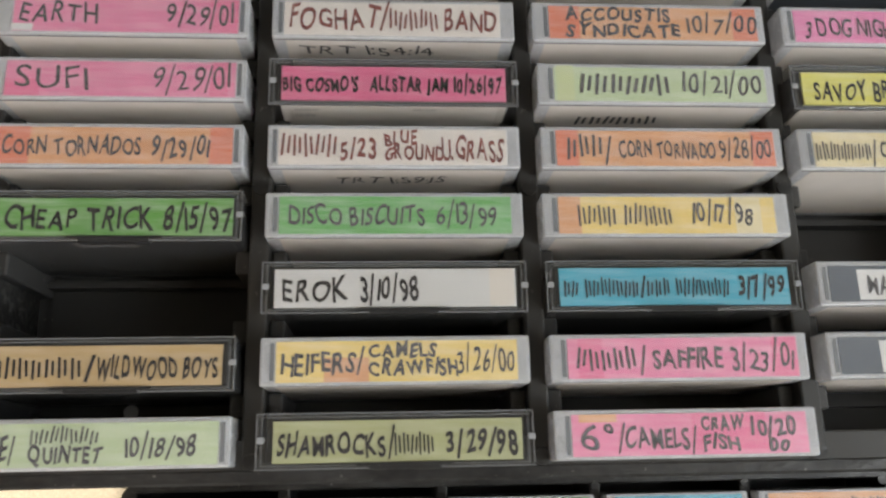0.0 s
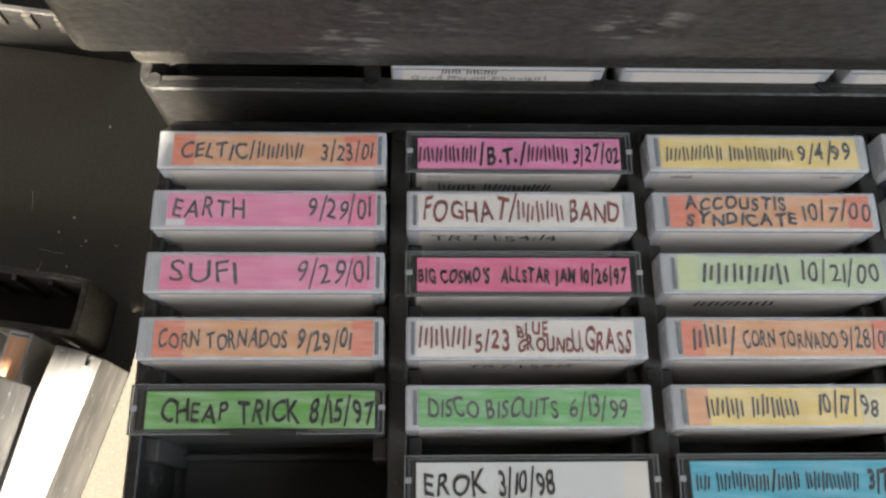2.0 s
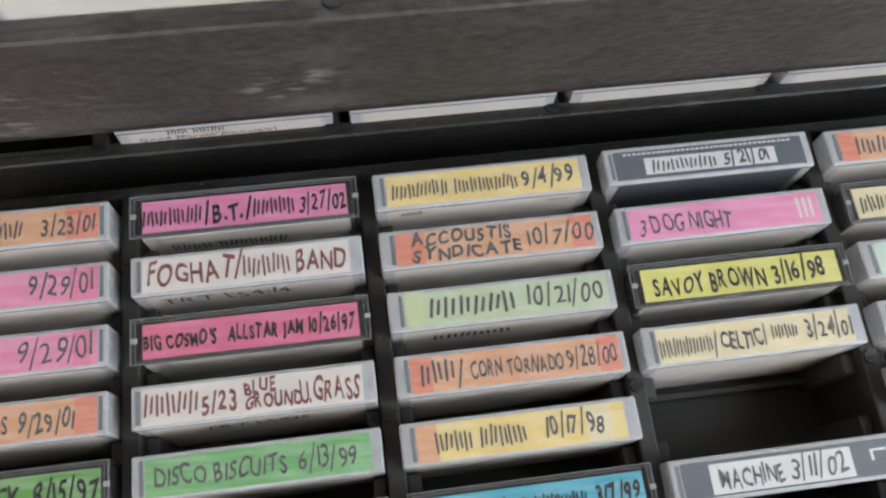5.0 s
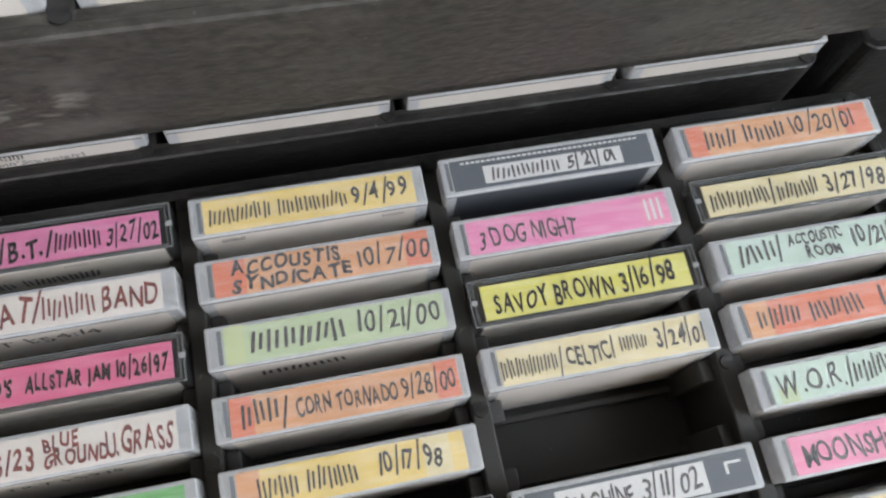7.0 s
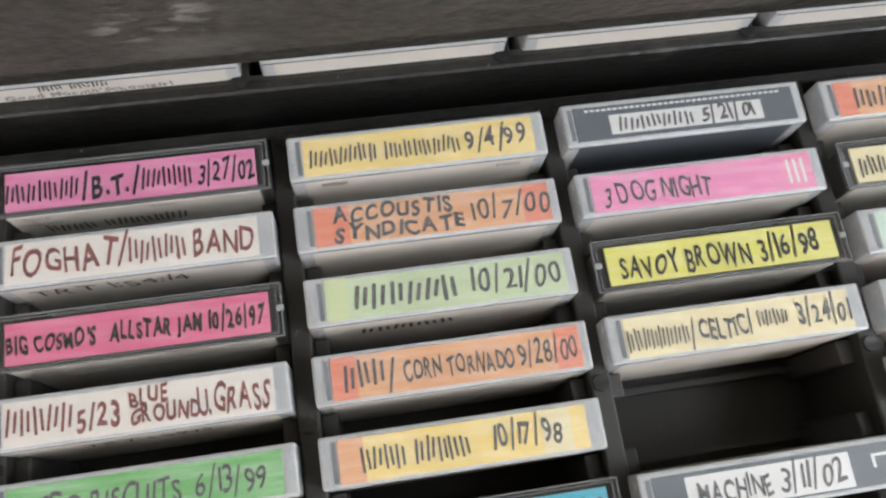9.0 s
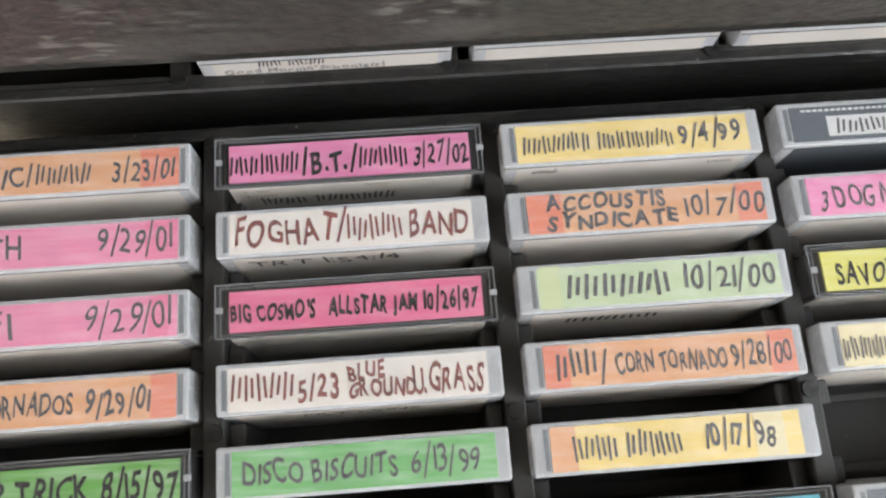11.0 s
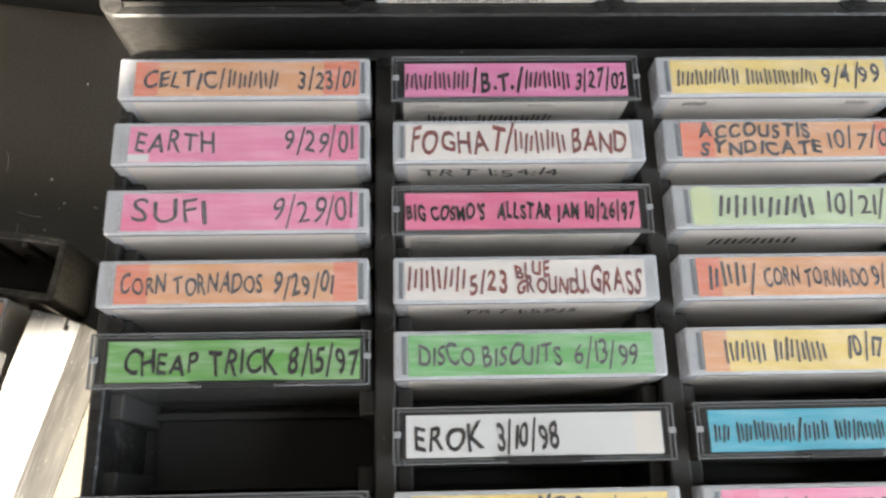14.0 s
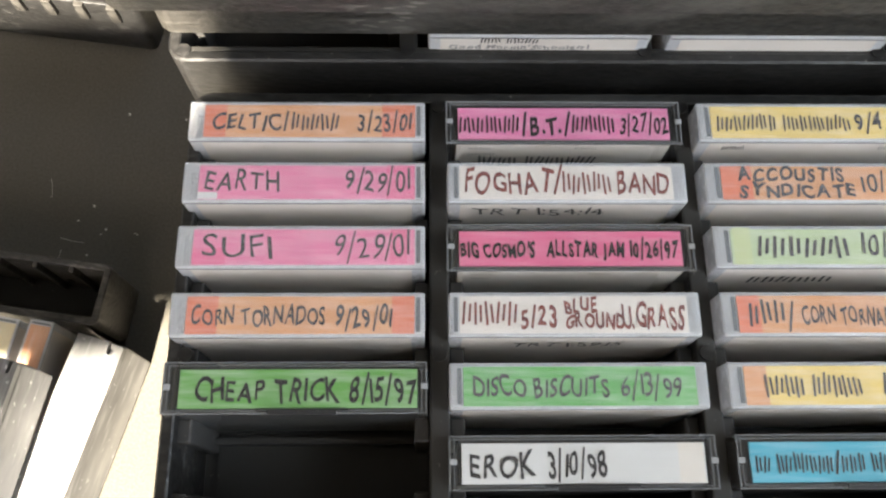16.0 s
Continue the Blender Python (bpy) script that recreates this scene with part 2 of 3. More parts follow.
# unseen opening and cross bar added to shape the sun patches beside the stack
SUN_EDGE_X = -0.127 - SUN.x / SUN.y * 1.41
BAR_LOW, BAR_HIGH = 1.404 * -SUN.z / SUN.y, 1.632 * -SUN.z / SUN.y
# walls out of view, added to close in the light round the stack
holed_wall("wall_west", "x", -2.1, WALL_X, -1.22, 2.1, [], "plain pale plaster wall")
holed_wall("wall_north", "y", 2.0, 2.1, -2.0, 1.2, [(-0.05, 1.15, 1.1, 2.1)], "unseen pale wall with an opening behind a fill lamp")
holed_wall("wall_south", "y", -1.22, -1.2, -2.0, 1.2, [(-1.3, SUN_EDGE_X, 0.80, 2.05)], "unseen pale wall with an opening cut to shape the sun")
holed_wall("wall_east", "x", 1.2, 1.3, -1.22, 2.1, [(-1.0, 0.1, 0.70, 1.70)], "unseen pale wall with an opening behind a fill lamp")
# blocker: keeps the sun off the carpet between the two patches
slab("sun_blocker_bar", PLASTER, -1.3, SUN_EDGE_X, -1.218, -1.202, BAR_LOW, BAR_HIGH, label="unseen bar added to shade the floor between two sun patches", category="window")

# ---- racks ----
PITCH_X, PITCH_Y = 0.0918, 0.0240
CASE_W, CASE_T, CASE_D = 0.0849, 0.0152, 0.0545
RIM_H, RACK_W, RACK_L = 0.0530, 0.460, 0.198
WALL_T = 0.0045


def rounded_frame(bm, w, l, r, t, z0, z1, seg=5):
    """A closed upright wall of thickness t round a rectangle with rounded corners."""
    ring = []
    for cx, cy, a0 in ((w - r, r, -90), (w - r, l - r, 0), (r, l - r, 90), (r, r, 180)):
        for i in range(seg + 1):
            a = radians(a0 + 90 * i / seg)
            ring.append((cx, cy, math.cos(a), math.sin(a)))
    loops = []
    for rr, z in ((r - 0.0006, z0), (r, z0 + 0.0006), (r, z1 - 0.0008), (r - 0.0008, z1), (max(r - t + 0.0006, 0.0003), z1), (max(r - t, 0.0002), z1 - 0.0006), (max(r - t, 0.0002), z0)):
        loops.append([bm.verts.new((cx + rr * c, cy + rr * s, z)) for cx, cy, c, s in ring])
    for a, b in zip(loops, loops[1:] + loops[:1]):
        for i in range(len(ring)):
            j = (i + 1) % len(ring)
            bm.faces.new((a[i], a[j], b[j], b[i]))
    return bm


FRAME = finish("outer_wall", rounded_frame(bmesh.new(), RACK_W, RACK_L, 0.007, WALL_T, 0.0058, RIM_H), SLEEK_SHADE)
FOOT = finish("foot_rim", rounded_frame(bmesh.new(), RACK_W - 0.012, RACK_L - 0.012, 0.006, 0.004, 0.0, 0.0075), SLEEK_SHADE)
BASE = box_mesh("base_plate", SLOT, 0.003, RACK_W - 0.003, 0.003, RACK_L - 0.003, 0.0060, 0.0075)
DIVIDER = box_mesh("column_divider", RAIL, -0.0034, 0.0034, 0.003, RACK_L - 0.003, 0.002, RIM_H - 0.0004, bevel=0.0008)
TAB = box_mesh("slot_tab", SLOT, 0.0, 0.0052, -0.0040, 0.0040, 0.006, RIM_H - 0.0055, bevel=0.0008)
CROSS = box_mesh("cross_wall", SLOT, 0.0, PITCH_X - 0.0068, -0.0012, 0.0012, 0.006, 0.014)
NARROW_RAIL = box_mesh("end_rail", RAIL, 0.004, RACK_W - 0.004, 0.004, 0.0068, 0.006, RIM_H - 0.0006, bevel=0.0006)
END_RAIL = box_mesh("end_rail", RAIL, 0.004, RACK_W - 0.004, 0.004, 0.0135, 0.002, RIM_H - 0.0006, bevel=0.0006)


def stud_mesh():
    bm = bmesh.new()
    bmesh.ops.create_cone(bm, cap_ends=True, segments=20, radius1=0.0028, radius2=0.0026, depth=0.0016)
    return finish("stud", bm, SLEEK_SHADE)


STUD = stud_mesh()


def slotted_rack(m, label, columns=5, rows=8, rail=None, stud_y=0.0068):
    rack = tagged(new("tape_rack"), label, "tape rack", "stacked tape racks")
    part("outer_wall", FRAME, rack)
    part("foot_rim", FOOT, rack, at=(0.006, 0.006, 0))
    part("base_plate", BASE, rack)
    part("end_rail", rail or END_RAIL, rack)
    for c in range(1, columns):
        part("column_divider", DIVIDER, rack, at=(0.0005 + PITCH_X * c, 0, 0))
    if columns:
        for c in range(columns):
            x = PITCH_X * c + 0.0039
            for r in range(1, rows):
                y = RACK_L - 0.0100 - PITCH_Y * r + 0.0047
                part("slot_tab", TAB, rack, at=(x, y, 0))
                part("slot_tab", TAB, rack, at=(x + PITCH_X - 0.0068 - 0.0052, y, 0))
                part("cross_wall", CROSS, rack, at=(x, y, 0))
        for c in range(columns + 1):
            for y in (stud_y, RACK_L / 2 - 0.0015, RACK_L - 0.006):
                x = min(max(0.0005 + PITCH_X * c, 0.0062), RACK_W - 0.0062)
                part("stud", STUD, rack, at=(x, y, RIM_H - 0.0002))
    rack.matrix_world = m
    return rack


X0, Y0, SPINE_Z = -0.1285, -0.001, 0.300
RIM_Z = SPINE_Z - 0.0095
slotted_rack(pose(X0, Y0, RIM_Z - RIM_H), "black plastic slotted rack of upright tape cases, one slot empty")
BACK_Y = 0.2105
slotted_rack(pose(X0 - 0.0115, BACK_Y, RIM_Z - RIM_H), "black plastic slotted rack behind the open one, first slot empty", rail=NARROW_RAIL, stud_y=0.0045)
TOP_X, TOP_Y, TOP_Z = -0.1355, 0.183, 0.3557
TOP_W = 0.552
top = tagged(new("tape_rack"), "wide scuffed black rack stacked on top, overhanging the one below", "tape rack", "stacked tape racks")
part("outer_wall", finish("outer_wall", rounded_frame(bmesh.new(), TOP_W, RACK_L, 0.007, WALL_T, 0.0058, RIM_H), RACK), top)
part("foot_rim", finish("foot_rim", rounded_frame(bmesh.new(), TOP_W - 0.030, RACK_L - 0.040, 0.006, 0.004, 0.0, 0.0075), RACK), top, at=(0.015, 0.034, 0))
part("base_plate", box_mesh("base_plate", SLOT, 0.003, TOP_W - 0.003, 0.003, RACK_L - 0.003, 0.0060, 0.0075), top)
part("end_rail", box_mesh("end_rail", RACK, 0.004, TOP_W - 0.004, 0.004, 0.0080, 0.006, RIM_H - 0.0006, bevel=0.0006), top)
for c in range(1, 6):
    part("column_divider", DIVIDER, top, at=(0.0035 + PITCH_X * c, 0, 0))
    part("stud", STUD, top, at=(0.0035 + PITCH_X * c, 0.006, RIM_H - 0.0002))
top.matrix_world = pose(TOP_X, TOP_Y, TOP_Z)


def closed_rack():
    """A rack lower down in the stack, of which only the sides show."""
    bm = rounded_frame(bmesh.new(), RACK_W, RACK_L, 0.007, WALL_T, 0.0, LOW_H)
    return finish("outer_wall", bm, SLEEK_SHADE)


LOW_H = (RIM_Z - RIM_H) / 4 - 0.0004
SIDES = closed_rack()


def stacked(x, y, z):
    rack = tagged(new("tape_rack"), "closed black rack filling out the lower stack", "tape rack", "stacked tape racks")
    part("outer_wall", SIDES, rack)
    part("base_plate", BASE, rack, at=(0, 0, 0.002))
    rack.matrix_world = pose(x, y, z)


for i in range(4):
    z = (RIM_Z - RIM_H) / 4 * i + 0.0002
    stacked(X0 + random.uniform(-0.001, 0.0015), Y0 + random.uniform(-0.001, 0.002), z)
    stacked(X0 - 0.0115 + random.uniform(-0.001, 0.0015), BACK_Y + random.uniform(0, 0.002), z)
mid = tagged(new("tape_rack"), "scuffed black rack resting on the cases below, under the overhang", "tape rack", "stacked tape racks")
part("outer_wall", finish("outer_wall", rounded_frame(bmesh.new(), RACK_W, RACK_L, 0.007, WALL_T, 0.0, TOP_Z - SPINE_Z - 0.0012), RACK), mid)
part("base_plate", box_mesh("base_plate", SLOT, 0.003, RACK_W - 0.003, 0.003, RACK_L - 0.003, 0.001, 0.003), mid)
mid.matrix_world = pose(-0.1405, BACK_Y + 0.0052, SPINE_Z + 0.0006)
# racks added at the right as a dark filling; none is seen there
for i in range(5):
    stacked(X0 + RACK_W + 0.006, BACK_Y + 0.004 * (i % 2), (RIM_Z - RIM_H) / 4 * i + 0.0002)

# ---- tape cases ----
GLYPHS = {}


def glyph(ch, weight):
    """One character in outline, thickened by weight."""
    key = (ch, weight)
    if key not in GLYPHS:
        cu = bpy.data.curves.new("glyph", "FONT")
        cu.body, cu.size, cu.offset, cu.resolution_u = ch, 1.0, weight, 3
        ob = bpy.data.objects.new("glyph", cu)
        me = ob.to_mesh()
        vs = [tuple(v.co) for v in me.vertices]
        fs = [tuple(p.vertices) for p in me.polygons]
        ob.to_mesh_clear()
        bpy.data.objects.remove(ob)
        x0 = min(v[0] for v in vs)
        GLYPHS[key] = ([(v[0] - x0, v[1]) for v in vs], fs, max(v[0] for v in vs) - x0)
    return GLYPHS[key]


BAR = ([(0, 0), (0.11, 0), (0.11, 0.70), (0, 0.70), (0.24, 0.08), (0.35, 0.08), (0.35, 0.62), (0.24, 0.62)], [(0, 1, 2, 3), (4, 5, 6, 7)], 0.35)


def handwriting(words, rng, pen_mm=1.0):
    """words: (text, u0, u1, v0, height) in mm on the spine; _ stands for a plain upright bar."""
    verts, faces = [], []
    for text, u0, u1, v0, height in words:
        s, pen, spots = height / 0.70, 0.0, []
        weight = round(min(max((pen_mm / s - 0.085) / 2, 0.004), 0.036), 2)
        for ch in text:
            if ch == " ":
                pen += 0.34
                continue
            vs, fs, w = BAR if ch == "_" else glyph(ch, weight)
            spots.append((vs, fs, pen, w, ch))
            pen += w + (0.15 if ch == "_" else rng.uniform(0.075, 0.13))
        squeeze = (u1 - u0) / (s * max(pen - 0.1, 0.1))
        for vs, fs, at, w, ch in spots:
            turn = rng.uniform(-0.10, 0.02) if ch == "_" else rng.uniform(-0.17, 0.10)
            tall = rng.uniform(0.88, 1.13) * (1.34 if ch == "/" else 1.0)
            lift = rng.uniform(-0.06, 0.06) - (0.10 if ch == "/" else 0)
            phase, k = rng.uniform(0, 6), len(verts)
            for x, y in vs:
                y2 = y * tall + lift
                x2 = (x + at) - turn * y2 + 0.042 * math.sin(5 * y2 + phase)
                y2 += (0.0 if ch == "_" else 0.055 * math.sin(5 * x + phase * 2))
                verts.append(((u0 + x2 * s * squeeze) / 1000, (v0 + y2 * s) / 1000, 0))
            faces += [tuple(i + k for i in f) for f in fs]
    me = bpy.data.meshes.new("handwriting")
    me.from_pydata(verts, [], faces)
    return me


def case_shell():
    bm = box(bmesh.new(), 0, CASE_W, 0, CASE_T, -CASE_D, 0, bevel=0.0008, seg=2)
    return bm


FROSTED_BODY = finish("case_body", case_shell(), FROST, smooth=False)
FRONT_CARD = box_mesh("front_card", WHITE, 0.0046, CASE_W - 0.0046, -0.00012, 0.0006, -0.050, -0.0016)
LID_SEAM = box_mesh("lid_seam", RIM, 0.0008, CASE_W - 0.0008, -0.0002, 0.0004, -0.0018, -0.0015)


LID = box_mesh("frosted_lid", MILKY, 0.0002, CASE_W - 0.0002, 0.0002, CASE_T - 0.0002, 0.0, 0.00065, bevel=0.0003, seg=1)


CLEAR_Y0, CLEAR_Y1, CLEAR_X0, CLEAR_X1 = -0.0014, CASE_T + 0.0006, -0.0005, CASE_W + 0.0004


def clear_rim():
    """Moulded edges of the clear spine: an outer line, an inner ledge and a step along the front."""
    bm = bmesh.new()
    for o, w, z in ((0.0002, 0.00045, 0.0002), (0.0017, 0.0003, -0.0003)):
        x0, x1, y0, y1 = CLEAR_X0 + o, CLEAR_X1 - o, CLEAR_Y0 + o * 0.7, CLEAR_Y1 - o * 0.7
        for d in ((x0, x1, y0, y0 + w), (x0, x1, y1 - w, y1), (x0, x0 + w, y0 + w, y1 - w), (x1 - w, x1, y0 + w, y1 - w)):
            box(bm, *d, -0.0008, z)
    return bm


def thumb_notch():
    """The shade of the finger notch in the lid's front edge, as dark strips on the shell."""
    bm = box(bmesh.new(), 0.034, 0.056, CLEAR_Y0 - 0.0002, CLEAR_Y0 + 0.0011, -0.0034, 0.00025)
    box(bm, 0.030, 0.060, CLEAR_Y0 + 0.0012, CLEAR_Y0 + 0.0018, -0.0012, 0.00015)
    return finish("thumb_notch", bm, DARK)


CLEAR_LIP = finish("spine_rim", clear_rim(), RIM)
NOTCH_SHADE = thumb_notch()
CLEAR_SHELL = finish("case_body", box(bmesh.new(), CLEAR_X0, CLEAR_X1, CLEAR_Y0, CLEAR_Y1, -CASE_D, 0, bevel=0.0009, seg=2), CLEAR)
INNER = box_mesh("cassette", DARK, 0.0024, CASE_W - 0.0024, 0.0006, CASE_T - 0.0008, -CASE_D + 0.002, -0.0022, bevel=0.0006, seg=1)
SIDE_CARD = box_mesh("front_card", WHITE, 0.0035, CASE_W - 0.0035, -0.0006, -0.0002, -0.052, -0.0034)
DARK_CARD = box_mesh("front_card", DARK, 0.0035, CASE_W - 0.0035, -0.0006, -0.0002, -0.052, -0.0034)
SMOKY_FRONT = box_mesh("front_card", SMOKE, 0.0046, CASE_W - 0.0046, -0.00012, 0.0006, -0.050, -0.0016)
NUB_MESH = box_mesh("hinge_pin", NUB, -0.0012, 0.0012, -0.0010, 0.0010, -0.0006, 0.0003, bevel=0.0003, seg=1)


def tape_case(at, kind, card, words, label, ink=None, u=(5.6, 81.5), v=(0.9, 12.9), patches=(), scribbles=(), side=WHITE, turn=0.0, extra=()):
    """A tape in its case, spine up; at: front left corner of the spine."""
    rng = random.Random(label + str(len(words)))
    ob = tagged(new("tape_case"), label, "tape case", "tape cases in the racks")
    top = 0.00015 if kind == "frosted" else -0.0007
    if kind == "frosted":
        part("case_body", FROSTED_BODY, ob)
        part("frosted_lid", LID, ob, "milky frosted lid").visible_shadow = False
        part("lid_seam", LID_SEAM, ob)
        front = part("front_card", FRONT_CARD if side is WHITE else SMOKY_FRONT, ob, "white paper card" if side is WHITE else "dark grey paper card")
    else:
        part("case_body", CLEAR_SHELL, ob, "clear styrene shell").visible_shadow = False
        part("spine_rim", CLEAR_LIP, ob)
        part("cassette", INNER, ob, "dark cassette")
        front = part("front_card", SIDE_CARD if side is WHITE else DARK_CARD, ob)
        if side is DARK:
            part("thumb_notch", NOTCH_SHADE, ob)
        for x in (0.0010, CASE_W - 0.0006):
            part("hinge_pin", NUB_MESH, ob, at=(x, CASE_T * 0.5, 0))
    if kind != "frosted":
        v, u = (v[0] - 0.25, v[1] - 0.45), (u[0] + 0.5, u[1] + 0.6)
        words = [(a, b, c, d - 0.55, e) for a, b, c, d, e in words]
        patches = [(a, b, max(c, v[0]), min(d, v[1]), e) for a, b, c, d, e in patches]
    sheet = box_mesh("spine_card", card, u[0] / 1000, u[1] / 1000, v[0] / 1000, v[1] / 1000, -0.0009, 0.0, bevel=0.0001, seg=1)
    fit = (CASE_W / 0.085, CASE_T / 0.0142, 1)
    on_card = part("spine_card", sheet, ob, at=(0, 0, top))
    on_card.scale = fit
    # grey strip for the clip's shadow between card and case end
    if kind == "frosted":
        for u0 in ((u[1] + 0.5,) if at[0] < -0.05 else (u[0] - 1.9,)):
            if 0.9 < u0 < 82.6:
                end_shade = box_mesh("clip_shadow", CLIP_SHADOW_GREY, u0 / 1000, (u0 + 1.4) / 1000, v[0] / 1000 + 0.0006, v[1] / 1000 - 0.0004, -0.0009, 0.0)
                part("clip_shadow", end_shade, ob, at=(0, 0, top)).scale = fit
    for i, (u0, u1, v0, v1, mat) in enumerate(patches):
        part("tape_strip", box_mesh("tape_strip", mat, u0 / 1000, u1 / 1000, v0 / 1000, v1 / 1000, -0.0002, 0.0), on_card, at=(0, 0, 0.00006 + 0.0001 * i / len(patches)))
    if words:
        for word in words:
            me = handwriting([word], rng, 1.3 if ink else 1.0 if kind == "frosted" else 1.2)
            me.materials.append(ink or (SOFT_INK if kind == "frosted" else INK))
            part("written_word", me, on_card, at=(0, 0, 0.00022))
    for text, u0, u1, depth, height, mat in scribbles:
        me = handwriting([(text, u0, u1, 0, height)], rng, 0.7)
        me.materials.append(mat)
        n = part("written_word", me, front, at=(0, -0.0003 if kind == "frosted" else -0.0008, -depth / 1000))
        n.rotation_euler = (radians(90), 0, 0)
    ob.matrix_world = pose(*at, 0, 0, turn)
    return ob


def slot(c, r, dx=0.0, dy=0.0, dz=0.0):
    return (-0.1261 + PITCH_X * c + (0.0, 0.0010, 0.0006, 0.0003, 0.0006)[c] + dx, 0.1876 - PITCH_Y * r - CASE_T + dy, SPINE_Z + dz)


O, D, RO = "frosted", "clear", RED_ORANGE
ends = lambda m: ((5.6, 13.5, 0.9, 12.9, m), (69.5, 81.5, 0.9, 12.9, m))
# column 0
tape_case(slot(0, 0), O, ORANGE, [("CELTIC/_____", 8.5, 54, 3.6, 6), ("3/23/01", 61, 80, 3.4, 6)], "frosted tape case with a hand-lettered orange card", patches=ends(RO))
tape_case(slot(0, 1), O, PINK, [("EARTH", 8, 34, 4.2, 6.5), ("9/29/01", 57, 80, 3.6, 7)], "frosted tape case with a streaky pink card", patches=((5.6, 12.5, 1.0, 3.4, ASH), (71.5, 81.5, 0.9, 12.9, ROSE)))
tape_case(slot(0, 2), O, PINK, [("SUFI", 9.5, 33, 3.4, 7.5), ("9/29/01", 54, 80, 3.2, 7.8)], "frosted tape case with a streaky pink card", patches=((5.6, 17, 0.9, 6.5, ROSE), (73, 79, 0.9, 12.9, ROSE)))
tape_case(slot(0, 3), O, ORANGE, [("CORN TORNADOS", 7.5, 52, 3.8, 5.5), ("9/29/01", 55, 74, 3.4, 6)], "frosted tape case with an orange card", patches=((5.6, 16, 0.9, 12.9, RO), (74, 81.5, 0.9, 12.9, RO)))
tape_case(slot(0, 4, 0.0004), D, LEAF, [("CHEAP TRICK", 10, 57, 3.2, 6.5), ("8/15/97", 60, 82, 3.0, 7)], "clear tape case with a bright green card", u=(4.4, 81.5), side=DARK, scribbles=(("_______", 31, 51, 9.5, 5.5, PRINT),))
tape_case(slot(0, 6, 0.0002), D, TAN, [("________/", 8, 42, 3.6, 6), ("WILDWOOD BOYS", 43, 80, 3.6, 5.6)], "clear tape case with a tan card", u=(4.2, 80.5), side=DARK)
tape_case(slot(0, 7), O, SAGE, [("LOVE/", 6.5, 22, 2.8, 6), ("_______", 26, 46, 7.2, 4.2), ("QUINTET", 26, 47, 2.0, 4.2), ("10/18/98", 54, 75, 3.4, 5.5)], "frosted tape case with a pale green card", patches=((5.6, 17, 0.9, 2.6, GREEN),))
# column 1
tape_case(slot(1, 0), D, MAGENTA, [("_______/B.T./_____", 4.5, 61, 3.4, 6.2), ("3/27/02", 63, 80.5, 3.6, 6.5)], "clear tape case with a magenta-pink card", u=(3.6, 80.5), scribbles=(("____ _______", 12, 56, 18.5, 6.5, INK), ("____", 8, 16, 6.4, 1.6, PRINT), ("____", 47, 55, 6.0, 1.6, PRINT), ("____", 8, 18, 11.0, 1.6, PRINT)))
tape_case(slot(1, 1), O, WHITE, [("FOGHAT/_____", 6, 58, 3.2, 7.5), ("BAND", 60, 79, 3.2, 7.2)], "frosted tape case with a white card lettered in brown", ink=BROWN_INK, u=(4.2, 80), scribbles=(("TRT 1:54:14", 9, 56, 11.5, 6.2, GREY_INK),))
tape_case(slot(1, 2), D, ROSE, [("BIG COSMO'S", 4.5, 30, 4.2, 4.6), ("ALLSTAR JAM", 34, 61, 4.4, 4.6), ("10/26/97", 63, 79.5, 4.2, 5)], "clear tape case with a deep pink card", u=(3.4, 80.5), scribbles=(("____", 8, 16, 6.4, 1.6, PRINT), ("____", 49, 57, 6.0, 1.6, PRINT), ("____", 8, 15, 11.0, 1.6, PRINT)))
tape_case(slot(1, 3), O, WHITE, [("_____", 4.5, 23, 3.4, 7.5), ("5/23", 24, 36, 3.2, 6), ("BLUE", 39, 50, 7.6, 4.4), ("GROUND", 39, 59, 2.6, 4.6), ("U.GRASS", 58, 79, 3.0, 7.5)], "frosted tape case with a white card in red-brown ink", ink=BROWN_INK, u=(3.6, 80.5), scribbles=(("TRT 1:59:15", 22, 60, 14.5, 6.0, GREY_INK),))
tape_case(slot(1, 4), O, GREEN, [("DISCO BISCUITS", 7.5, 52, 4.0, 5.8), ("6/13/99", 56, 76, 3.6, 6.5)], "frosted tape case with a green card", u=(4.5, 81))
tape_case(slot(1, 5), D, ASH, [("EROK", 6.5, 27, 3.4, 7), ("3/10/98", 31, 50, 3.4, 6.8)], "clear tape case with a white card", u=(3.2, 81), side=DARK, patches=((73, 81, 0.9, 12.9, WHITE),))
tape_case(slot(1, 6), O, YELLOW, [("HEIFERS/", 6.5, 32, 3.4, 6), ("CAMELS", 34, 55, 8.2, 3.8), ("CRAWFISH", 34, 62, 2.8, 4.2), ("3/26/00", 62, 80, 3.6, 6.5)], "frosted tape case with a yellow-orange card", u=(5, 81), patches=((20, 34, 0.9, 8, ORANGE),))
tape_case(slot(1, 7), D, OLIVE, [("SHAMROCKS/_____", 6, 54, 3.4, 6), ("3/29/98", 58, 80, 3.4, 6.2)], "clear tape case with an olive-green card", u=(4.2, 81), side=DARK)
